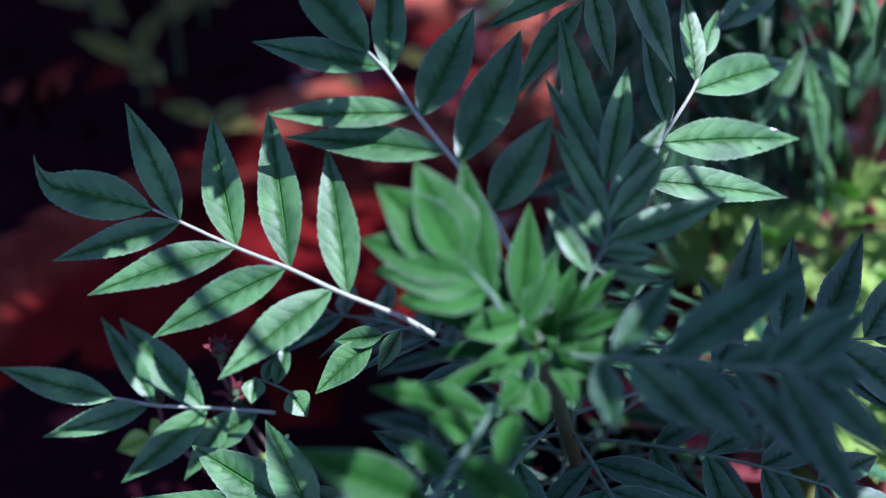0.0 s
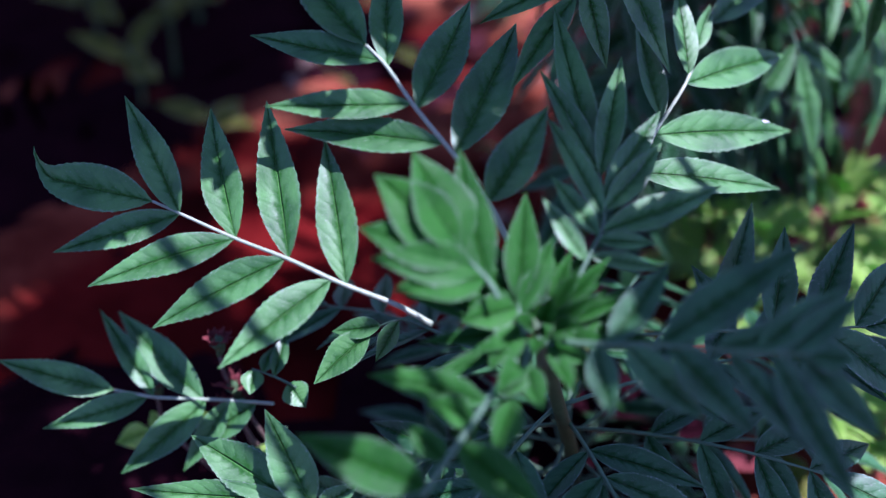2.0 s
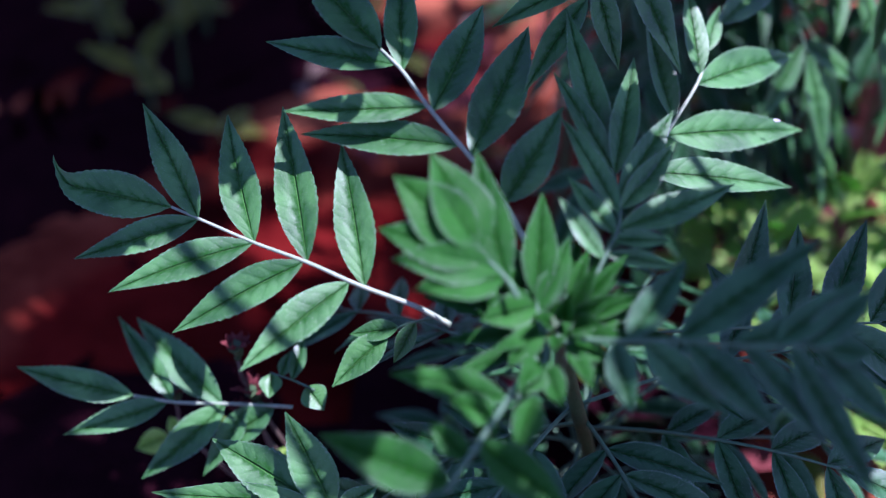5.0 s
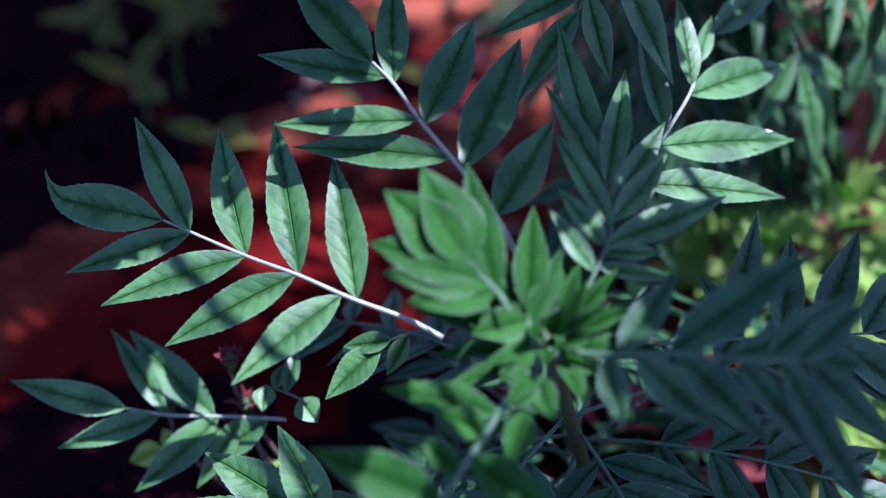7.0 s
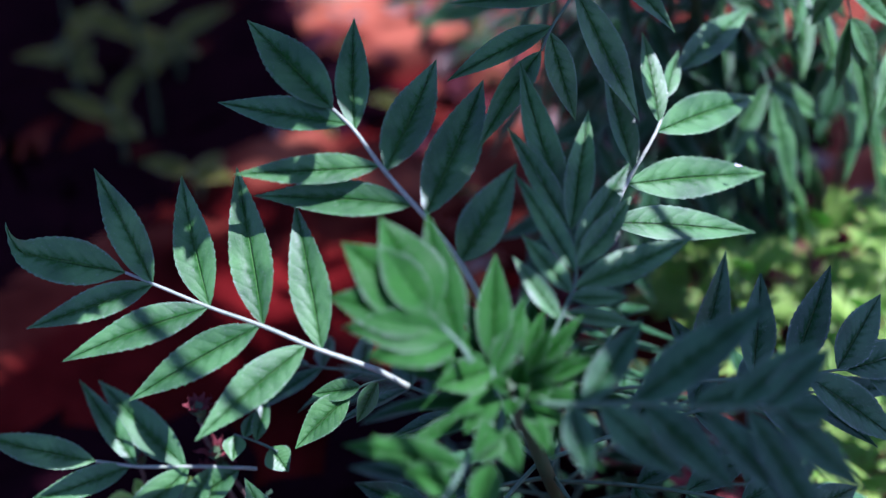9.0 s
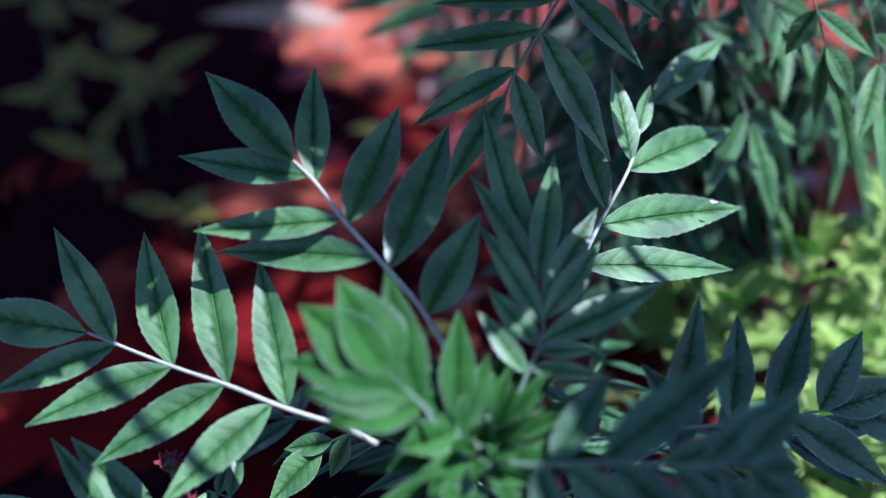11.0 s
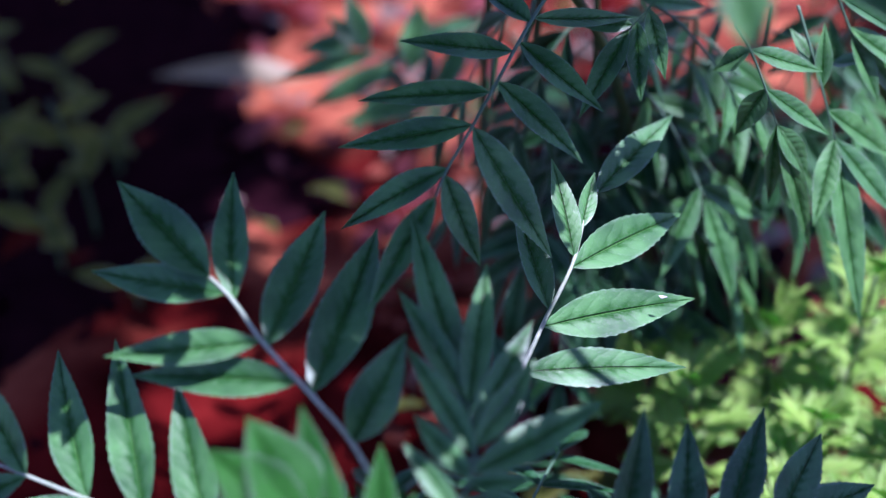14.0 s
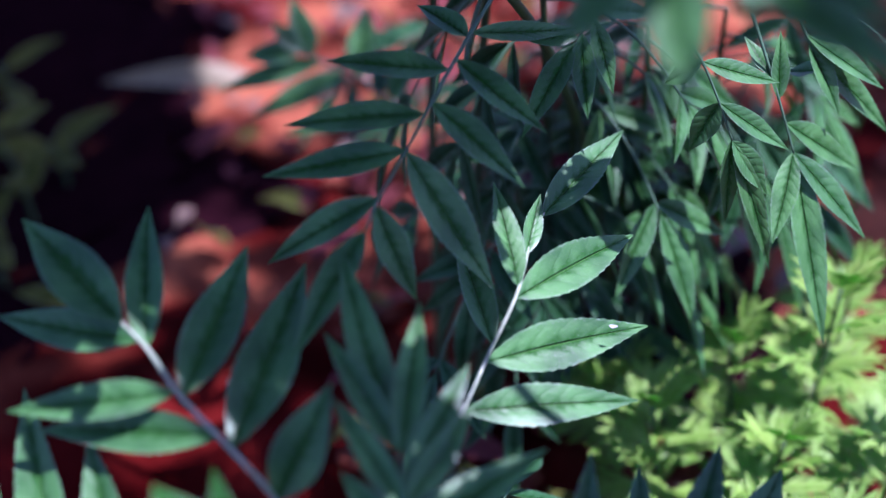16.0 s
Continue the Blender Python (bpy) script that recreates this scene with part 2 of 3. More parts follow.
def blade(bm, base, tip, width, up, bend=0.06, fold=0.12, teeth=13, curl=0.0, rows=32, half=3, side=0.0, thick=0.0003, belly=0.0, droop=0.0, hook=0.0):
    """A lance-shaped leaflet with toothed edges, a sunken midrib and two skins."""
    axis = tip - base
    length = axis.length
    x = axis / length
    z = (up - x * up.dot(x)).normalized()
    y = z.cross(x)
    uvl = bm.loops.layers.uv.verify()
    phase = (base.x * 977 + tip.y * 613 + tip.z * 389) % 6.28
    grids = []
    for skin in (0, 1):
        grid = []
        for i in range(rows + 1):
            s = i / rows
            w = (math.sin(math.pi * min(1.0, s ** (0.78 + belly))) ** 1.06) * (1 - 0.12 * s) * 1.06 if 0 < s < 1 else 0.0
            tooth = 1.0 + ((0.030 + 0.022 * math.sin(i * 2.7 + phase)) if i % 2 else -0.012) * (1 if 0.12 < s < 0.96 else 0)
            row = []
            for j in range(-half, half + 1):
                v = j / half
                edge = abs(v) == 1
                wy = width * 0.5 * w * v * (tooth if edge else 1.0)
                h = length * bend * 4 * s * (1 - s) - length * droop * s * s
                h += abs(v) * width * 0.5 * w * fold - (0.0006 if j == 0 else 0.0) * w
                h += math.sin(s * 11 + phase + v * 2) * width * 0.022 * abs(v) * w
                h += curl * length * max(0.0, s - 0.75) ** 2 * 8
                sx = s * length + (0.009 * length * (1 if i % 2 else 0) if edge else 0)
                sy = wy + side * length * 4 * s * (1 - s) + hook * length * max(0.0, s - 0.72) ** 2 * 12.8
                row.append(bm.verts.new(base + x * sx + y * sy + z * (h - (thick if skin else 0.0) * (0.2 if edge else 1.0))))
            grid.append(row)
        grids.append(grid)
        for i in range(rows):
            for j in range(2 * half):
                q = (grid[i][j], grid[i + 1][j], grid[i + 1][j + 1], grid[i][j + 1])
                f = bm.faces.new(q if skin == 0 else q[::-1])
                f.smooth = True
                uvs = ((i, j), (i + 1, j), (i + 1, j + 1), (i, j + 1))
                for loop, (a, b) in zip(f.loops, uvs if skin == 0 else uvs[::-1]):
                    loop[uvl].uv = (a / rows, b / half - 1.0)
    return bm


def compound_leaf(plant, line, r0, r1, up, leaflets, skin=None, stalk=None):
    """A feathered leaf: a stalk through points in mm, and leaflets (share along the stalk, tip x, y, z, width, roll, bend)."""
    skin, stalk = skin or LEAF, stalk or GREEN_STALK
    shape = random.Random(round(sum(line[0]) * 7 + sum(line[-1]) * 3))
    pts = smooth_line([Vector(q) / 1000 for q in line], 24)
    up = Vector(up).normalized()
    bm = bmesh.new()
    tube(bm, pts, r0 * 0.00072, r1 * 0.00072, 8)
    rachis = part("leaf_stalk", bm, stalk, plant)
    for u, x, y, z, w, roll, bend, *hook in leaflets:
        f = u * 24
        k = min(int(f), 23)
        base = pts[k].lerp(pts[k + 1], f - k)
        tip = Vector((x, y, z)) / 1000
        turn = Matrix.Rotation(radians(roll + shape.uniform(-9, 9)), 3, (tip - base).normalized())
        bm = bmesh.new()
        blade(bm, base, tip, w / 1000 * 0.97, turn @ up, bend + shape.uniform(-0.012, 0.012), shape.uniform(0.12, 0.30), side=shape.uniform(-0.015, 0.015), hook=sum(hook))
        part("leaflet", bm, skin, rachis)
    return rachis


def grown_leaf(plant, base, az, length, rise, sag, pairs, size, hang, width=0.3, skin=None):
    """A feathered leaf that grows from base towards az degrees, rises, then sags; its leaflets hang by a share of their length."""
    d = Vector((math.sin(radians(az)), math.cos(radians(az)), 0))
    side = Vector((d.y, -d.x, 0))
    line = [Vector(base) + d * length * s + Vector((0, 0, (rise * s - sag * s * s) * length)) for s in (0, 0.25, 0.5, 0.75, 1.0)]
    leaflets = []
    for i in range(pairs):
        u = 0.34 + 0.6 * i / max(1, pairs - 1)
        tangent = (d + Vector((0, 0, rise - 2 * sag * u))).normalized()
        here = Vector(base) + d * length * u + Vector((0, 0, (rise * u - sag * u * u) * length))
        for k in (-1, 1):
            n = size * random.uniform(0.85, 1.1) * (1.0 - 0.25 * abs(u - 0.6))
            tip = here + (tangent * 0.55 + side * k * 0.83) * n + Vector((0, 0, -hang * n * random.uniform(0.7, 1.3)))
            leaflets.append((u + random.uniform(-0.01, 0.01), *(tip * 1000), n * width * 1000, random.uniform(-14, 14), 0.03))
    tangent = (d + Vector((0, 0, rise - 2 * sag))).normalized()
    tip = line[-1] + tangent * size * 1.05 + Vector((0, 0, -hang * size))
    leaflets.append((1.0, *(tip * 1000), size * width * 1050, 0, 0.03))
    up = (side.cross(tangent)).normalized()
    if up.z < 0:
        up = -up
    return compound_leaf(plant, [q * 1000 for q in line], 1.3, 0.7, up, leaflets, skin)


def lobed_leaf(plant, base, direction, size, up, skin):
    """A deeply cut weed leaf: one mesh of narrow lobes that run together at the middle."""
    d = Vector(direction).normalized()
    up = (up - d * up.dot(d)).normalized()
    side = up.cross(d)
    bm = bmesh.new()
    blade(bm, base, base + d * size, size * 0.20, up, 0.05, 0.2, rows=10, half=2, curl=-0.15, belly=0.15)
    for u, n in ((0.26, 0.42), (0.42, 0.48), (0.57, 0.42), (0.72, 0.30)):
        for k in (-1, 1):
            q = base + d * size * (u + random.uniform(-0.04, 0.04)) + up * 0.0002
            a = radians(random.uniform(36, 52))
            m = size * n * random.uniform(0.85, 1.15)
            tip = q + (d * math.cos(a) + side * k * math.sin(a)) * m + up * m * random.uniform(-0.12, 0.15)
            blade(bm, q - d * size * 0.10, tip, m * 0.27, up, 0.04, 0.2, rows=8, half=2, belly=0.2)
    return part("leaf", bm, skin, plant)


# ---------------------------------------------------------------- ground
bm = bmesh.new()
N = 120
vs = [[None] * (N + 1) for _ in range(N + 1)]
for i in range(N + 1):
    for j in range(N + 1):
        a, b = (i / N * 2 - 1), (j / N * 2 - 1)
        x, y = math.copysign(abs(a) ** 3, a) * 60 + a * 1.2, math.copysign(abs(b) ** 3, b) * 60 + b * 1.2 + 0.4
        h = noise.noise((x * 6, y * 6, 0)) * 0.012 + noise.noise((x * 25, y * 25, 3)) * 0.006
        vs[i][j] = bm.verts.new((x, y, h))
for i in range(N):
    for j in range(N):
        bm.faces.new((vs[i][j], vs[i + 1][j], vs[i + 1][j + 1], vs[i][j + 1])).smooth = True
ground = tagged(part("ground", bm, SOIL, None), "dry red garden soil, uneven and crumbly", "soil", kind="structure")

def shade_sheet(cx, cy, wide, deep, rise, wander, M=60):
    """A low near-black sheet, painted as shade, with a ragged edge that runs out into the soil."""
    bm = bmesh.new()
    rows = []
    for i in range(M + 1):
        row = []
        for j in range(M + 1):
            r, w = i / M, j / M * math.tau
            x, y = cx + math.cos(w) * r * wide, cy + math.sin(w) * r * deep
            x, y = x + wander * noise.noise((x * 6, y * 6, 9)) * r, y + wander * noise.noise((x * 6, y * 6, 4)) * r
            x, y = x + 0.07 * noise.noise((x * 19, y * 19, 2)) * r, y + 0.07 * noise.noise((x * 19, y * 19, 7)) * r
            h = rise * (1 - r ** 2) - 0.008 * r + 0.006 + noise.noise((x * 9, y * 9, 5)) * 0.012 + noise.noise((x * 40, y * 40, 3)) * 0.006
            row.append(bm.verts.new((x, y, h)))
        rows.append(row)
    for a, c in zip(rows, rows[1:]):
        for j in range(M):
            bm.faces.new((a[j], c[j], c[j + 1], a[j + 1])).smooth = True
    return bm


# dark sheets laid on the soil where deep shade falls
back_shade = tagged(part("ground_shade", shade_sheet(-0.52, 1.02, 0.46, 0.62, 0.012, 0.16), SHADE_DARK, None), "near-black sheet standing in for deep shade on the red soil", "soil", kind="structure")
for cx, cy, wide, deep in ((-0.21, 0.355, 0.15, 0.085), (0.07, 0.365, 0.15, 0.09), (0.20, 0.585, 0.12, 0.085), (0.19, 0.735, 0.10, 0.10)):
    tagged(part("ground_shade", shade_sheet(cx, cy, wide, deep, 0.016, 0.05, 36), SHADE_DARK, None), "near-black sheet standing in for shade round the plants", "soil", kind="structure")

# ---------------------------------------------------------------- the marigold
main = thing("marigold_plant", "dark green marigold plant with feathered toothed leaves", "plant", at=(0, 0, 0))
bm = bmesh.new()
tube(bm, smooth_line([(0.070, 0.330, -0.01), (0.062, 0.30, 0.08), (0.045, 0.262, 0.17), (0.031, 0.240, 0.236)], 20), 0.0042, 0.0022, 10)
part("stem", bm, STEM, main)
compound_leaf(main, [(-3, 264, 211), (-16, 271, 214), (-36, 278, 218), (-56, 287, 222), (-76, 296, 224), (-98, 306, 228), (-109, 311, 230)], 1.5, 0.7, (-0.04, -0.52, 0.86), [
    (1.0, -161, 326, 232, 18.6, -10, 0.05, -0.2), (0.836, -120, 339, 259, 14.8, -16, 0.015), (0.833, -144, 292, 221, 13.2, 0, 0.015),
    (0.668, -90, 347, 248, 16.2, -16, 0.015), (0.67, -131, 283, 212, 15.2, 0, 0.015), (0.498, -67, 343, 254, 16.8, -16, 0.015),
    (0.507, -107, 272, 201, 15.6, 0, 0.015), (0.319, -43, 321, 252, 15.3, 0, 0.015), (0.364, -79, 250, 203, 15.8, 0, 0.015)], stalk=STALK)
compound_leaf(main, [(27, 271, 235), (17, 289, 247), (6, 300, 258), (-9, 315, 270), (-19, 330, 277), (-27, 339, 281)], 1.6, 0.8, (-0.01, -0.47, 0.88), [
    (1.0, -60, 376, 299, 18.4, 0, 0.015), (0.8, -19, 378, 297, 13.1, 0, 0.015), (0.854, -73, 358, 274, 14.0, 0, 0.015),
    (0.59, 12, 368, 283, 17.5, 0, 0.015), (0.615, -64, 320, 267, 12.3, 0, 0.015), (0.413, 30, 365, 275, 19.4, 0, 0.015),
    (0.46, -58, 321, 256, 13.8, 0, 0.015), (0.2, 38, 307, 276, 17.0, 0, 0.015)], stalk=STALK)
compound_leaf(main, [(70, 326, 219), (80, 339, 227), (89, 354, 232), (102, 369, 246), (112, 396, 250), (120, 410, 251)], 1.4, 0.7, (0.20, -0.51, 0.84), [
    (0.37, 153, 375, 216, 18.5, 0, 0.015), (0.14, 143, 346, 207, 16.0, 0, 0.015), (0.584, 155, 411, 232, 17.9, 0, 0.015),
    (0.931, 159, 449, 257, 15.1, 0, 0.015), (0.435, 83, 397, 259, 12.8, 0, 0.015), (0.619, 99, 403, 272, 11.0, 0, 0.015),
    (0.726, 118, 412, 257, 7.7, 0, 0.015)], stalk=STALK)
compound_leaf(main, [(44, 251, 242), (51, 262, 249), (55, 270, 252), (56, 280, 256), (55, 294, 260)], 1.0, 0.6, (0.10, -0.44, 0.89), [
    (1.0, 43, 357, 288, 12.8, 0, 0.015), (0.958, 36, 327, 278, 9.4, 0, 0.015), (0.914, 67, 336, 278, 10.8, 0, 0.015),
    (0.75, 80, 317, 267, 10.6, 0, 0.015), (0.65, 79, 304, 262, 10.0, 0, 0.015), (0.6, 37, 305, 273, 9.1, 0, 0.015),
    (0.45, 100, 293, 251, 12.4, 0, 0.015), (0.388, 38, 285, 262, 8.5, 0, 0.015), (0.338, 73, 266, 248, 7.2, 0, 0.015),
    (0.197, 75, 260, 241, 6.5, 0, 0.015), (0.16, 34, 275, 261, 8.0, 0, 0.015)])
compound_leaf(main, [(18, 235, 252), (16, 238, 255), (12, 242, 258), (8, 244, 261), (6, 246, 262)], 1.3, 0.8, (0.09, -0.53, 0.84), [
    (0.908, -9, 270, 284, 23.3, 12, 0.05), (1.0, -21, 262, 281, 20.1, -8, 0.05), (0.75, -26, 250, 269, 17.6, 10, 0.05),
    (0.5, -22, 241, 264, 14.9, -10, 0.05), (0.372, -15, 233, 258, 15.9, 8, 0.05), (0.323, 6, 276, 281, 13.3, 0, 0.015)], LEAF_YOUNG)
compound_leaf(main, [(26, 230, 238), (26, 233, 241), (25, 238, 243), (25, 241, 245)], 1.3, 0.9, (0.08, -0.54, 0.84), [
    (1.0, 28, 270, 267, 12.0, 0, 0.015), (0.824, 6, 233, 244, 12.0, 0, 0.015), (0.395, 15, 221, 235, 10.8, 0, 0.015),
    (0.594, 37, 260, 256, 9.4, 0, 0.015), (0.745, 34, 252, 254, 7.4, 0, 0.015)], LEAF_YOUNG)
compound_leaf(main, [(31, 233, 237), (35, 231, 235), (41, 230, 234)], 1.2, 0.9, (-0.03, -0.44, 0.90), [
    (0.309, 48, 224, 234, 9.4, 0, 0.015), (0.5, 43, 215, 228, 7.9, 0, 0.015), (0.625, 45, 241, 242, 7.4, 0, 0.015),
    (0.985, 55, 249, 244, 9.0, 0, 0.015), (0.309, 38, 242, 236, 7.5, 0, 0.015)], LEAF_YOUNG)
compound_leaf(main, [(28, 229, 239), (26, 221, 235), (23, 213, 230)], 1.2, 0.8, (0.18, -0.55, 0.81), [
    (1.0, 16, 198, 220, 10.9, 0, 0.015), (0.399, 32, 212, 225, 9.0, 0, 0.015), (0.5, 19, 212, 232, 8.5, 0, 0.015)], LEAF_YOUNG)
# this leaf and the next wear the skin darkened for shade
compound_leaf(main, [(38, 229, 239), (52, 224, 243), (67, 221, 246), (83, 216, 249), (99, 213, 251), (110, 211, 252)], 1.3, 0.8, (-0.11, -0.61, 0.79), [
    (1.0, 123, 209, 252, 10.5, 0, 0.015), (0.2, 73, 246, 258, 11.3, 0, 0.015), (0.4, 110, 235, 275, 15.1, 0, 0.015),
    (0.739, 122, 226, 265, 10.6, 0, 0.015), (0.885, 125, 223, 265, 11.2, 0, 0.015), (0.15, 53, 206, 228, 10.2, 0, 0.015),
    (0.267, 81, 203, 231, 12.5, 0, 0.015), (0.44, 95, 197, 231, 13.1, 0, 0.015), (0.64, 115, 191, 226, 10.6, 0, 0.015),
    (0.801, 125, 182, 217, 11.3, 0, 0.015), (0.943, 132, 194, 233, 11.2, 0, 0.015), (0.6, 114, 220, 256, 10.3, 0, 0.015)], LEAF_SHADED)
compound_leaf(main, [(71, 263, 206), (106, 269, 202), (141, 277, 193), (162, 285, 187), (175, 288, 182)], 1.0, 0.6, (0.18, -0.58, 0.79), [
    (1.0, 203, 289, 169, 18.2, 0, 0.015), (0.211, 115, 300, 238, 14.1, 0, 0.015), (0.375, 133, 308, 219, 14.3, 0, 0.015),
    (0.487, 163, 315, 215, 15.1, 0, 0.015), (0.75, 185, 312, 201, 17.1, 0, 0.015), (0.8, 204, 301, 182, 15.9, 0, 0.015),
    (0.561, 189, 268, 160, 17.7, 0, 0.015), (0.383, 148, 255, 175, 14.8, 0, 0.015), (0.25, 92, 283, 222, 11.3, 0, 0.015)], LEAF_SHADED)
compound_leaf(main, [(24, 225, 235), (16, 215, 230), (5, 201, 223), (-6, 187, 216)], 1.7, 1.5, (0.08, -0.49, 0.87), [
    (0.944, -44, 197, 233, 16.4, 0, 0.015), (0.389, -23, 217, 237, 11.7, 0, 0.015), (0.543, -14, 222, 236, 9.0, 0, 0.015),
    (0.5, 3, 207, 219, 10.8, 0, 0.015), (0.667, 32, 183, 212, 14.5, 0, 0.015), (0.513, -5, 208, 236, 10.5, 0, 0.015),
    (0.778, -11, 207, 226, 8.9, 0, 0.015)], LEAF_YOUNG)
compound_leaf(main, [(-71, 292, 134), (-85, 296, 131), (-101, 298, 130), (-118, 298, 131), (-125, 298, 132), (-140, 299, 135)], 1.1, 0.9, (0.02, -0.52, 0.85), [
    (1.0, -190, 307, 146, 14.2, 0, 0.015), (0.806, -168, 283, 129, 12.5, 0, 0.015), (0.754, -151, 333, 150, 10.1, 0, 0.015),
    (0.415, -144, 336, 146, 16.4, 0, 0.015), (0.399, -136, 272, 112, 15.5, 0, 0.015), (0.277, -111, 277, 107, 11.3, 0, 0.015),
    (0.109, -107, 289, 111, 14.9, 0, 0.015)], stalk=STALK)
compound_leaf(main, [(-46, 229, 147), (-53, 234, 145), (-59, 238, 144)], 1.0, 0.7, (-0.10, -0.66, 0.74), [
    (1.0, -97, 258, 156, 18.6, 0, 0.015), (0.707, -121, 244, 141, 13.3, 0, 0.015), (0.167, -66, 255, 175, 17.1, 0, 0.015),
    (0.033, -31, 236, 154, 9.8, 0, 0.015)])
compound_leaf(main, [(-9, 292, 187), (-21, 294, 181), (-28, 295, 175)], 0.9, 0.5, (-0.17, -0.55, 0.81), [
    (1.0, -51, 281, 159, 14.7, 0, 0.015), (0.645, -44, 299, 171, 9.3, 0, 0.015), (0.297, -26, 287, 166, 8.3, 0, 0.015)])
compound_leaf(main, [(-60, 290, 147), (-70, 296, 147), (-80, 302, 145)], 0.8, 0.5, (-0.09, -0.46, 0.89), [
    (0.941, -80, 291, 141, 10.1, 0, 0.015), (0.49, -66, 316, 154, 7.4, 0, 0.015), (0.175, -56, 284, 141, 11.9, 0, 0.015),
    (0.75, -71, 308, 152, 6.3, 0, 0.015)])
compound_leaf(main, [(-119, 318, 96), (-130, 314, 91), (-135, 313, 90)], 0.8, 0.5, (-0.00, -0.63, 0.78), [
    (1.0, -151, 309, 86, 12.2, 0, 0.015), (0.5, -135, 319, 97, 8.0, 0, 0.015), (0.191, -103, 317, 95, 8.0, 0, 0.015)], LEAF_WILD)
compound_leaf(main, [(-69, 301, 107), (-73, 299, 104), (-76, 296, 102)], 0.8, 0.5, (0.00, -0.63, 0.78), [
    (1.0, -82, 286, 90, 13.3, 0, 0.015), (0.692, -68, 289, 94, 11.2, 0, 0.015)], LEAF_WILD)

second = thing("marigold_plant", "tall marigold plant with drooping pointed leaflets", "plant", at=(0, 0, 0))
bm = bmesh.new()
tube(bm, smooth_line([(0.19, 0.56, -0.01), (0.17, 0.53, 0.14), (0.14, 0.50, 0.26), (0.10, 0.46, 0.34)], 20), 0.0036, 0.0018, 10)
part("stem", bm, STEM, second)
compound_leaf(second, [(108, 455, 320), (96, 435, 315), (87, 418, 312), (76, 399, 306), (66, 387, 297), (57, 373, 292), (52, 363, 288)], 1.2, 0.7, (0.10, -0.53, 0.84), [
    (1.0, 25, 324, 270, 11.6, 0, 0.015), (0.329, 44, 415, 323, 12.4, 0, 0.015), (0.28, 119, 399, 293, 11.8, 0, 0.015),
    (0.491, 27, 400, 308, 11.1, 0, 0.015), (0.452, 108, 383, 282, 12.4, 0, 0.015), (0.623, 18, 390, 295, 12.3, 0, 0.015),
    (0.63, 94, 368, 250, 16.9, 0, 0.015), (0.822, 16, 373, 270, 12.0, 0, 0.015), (0.859, 66, 357, 259, 11.8, 0, 0.015),
    (0.167, 79, 455, 320, 10.8, 0, 0.015), (0.148, 141, 448, 306, 8.6, 0, 0.015)])
compound_leaf(second, [(179, 440, 303), (185, 435, 293), (191, 429, 278), (196, 424, 263)], 0.9, 0.5, (0.00, -0.55, 0.83), [
    (1.0, 214, 412, 203, 9.5, 0, 0.015), (0.333, 174, 447, 278, 10.4, 0, 0.015), (0.327, 218, 438, 278, 9.3, 0, 0.015),
    (0.667, 181, 430, 256, 10.8, 0, 0.015), (0.67, 221, 427, 253, 9.1, 0, 0.015), (0.988, 195, 419, 226, 8.8, 0, 0.015),
    (1.0, 211, 419, 238, 10.5, 0, 0.015)])
compound_leaf(second, [(211, 458, 299), (219, 444, 272), (227, 435, 245)], 1.0, 0.6, (0.00, -0.55, 0.83), [
    (1.0, 236, 396, 171, 14.2, 0, 0.015), (0.99, 257, 419, 208, 12.1, 0, 0.015), (0.986, 213, 411, 218, 10.8, 0, 0.015),
    (0.587, 222, 454, 292, 7.8, 0, 0.015), (0.424, 211, 463, 286, 7.0, 0, 0.015), (0.76, 265, 450, 220, 13.0, 0, 0.015)])
compound_leaf(second, [(227, 466, 306), (235, 459, 286), (242, 455, 271)], 1.0, 0.6, (0.00, -0.55, 0.83), [
    (0.586, 249, 446, 253, 9.5, 0, 0.015), (0.5, 269, 452, 260, 11.0, 0, 0.015), (0.164, 266, 462, 274, 10.5, 0, 0.015),
    (1.0, 233, 469, 263, 9.7, 0, 0.015), (0.828, 278, 456, 234, 12.4, 0, 0.015)])
compound_leaf(second, [(151, 448, 316), (143, 445, 309), (137, 444, 303)], 0.9, 0.5, (0.00, -0.60, 0.80), [
    (1.0, 112, 417, 280, 11.2, 0, 0.015), (0.861, 115, 447, 306, 8.8, 0, 0.015), (0.73, 139, 426, 279, 9.7, 0, 0.015),
    (0.367, 150, 432, 285, 8.8, 0, 0.015)])
compound_leaf(second, [(172, 315, 424), (158, 308, 416), (138, 301, 407), (123, 300, 405)], 1.2, 0.8, (-0.02, -0.65, 0.76), [
    (1, 103, 288, 389, 11.7, 0, 0.015), (0.918, 131, 279, 379, 16, 0, 0.015), (0.725, 182, 275, 376, 13.6, 0, 0.015),
    (0.577, 147, 285, 387, 9.9, 0, 0.015), (0.477, 178, 283, 386, 11.1, 0, 0.015)])

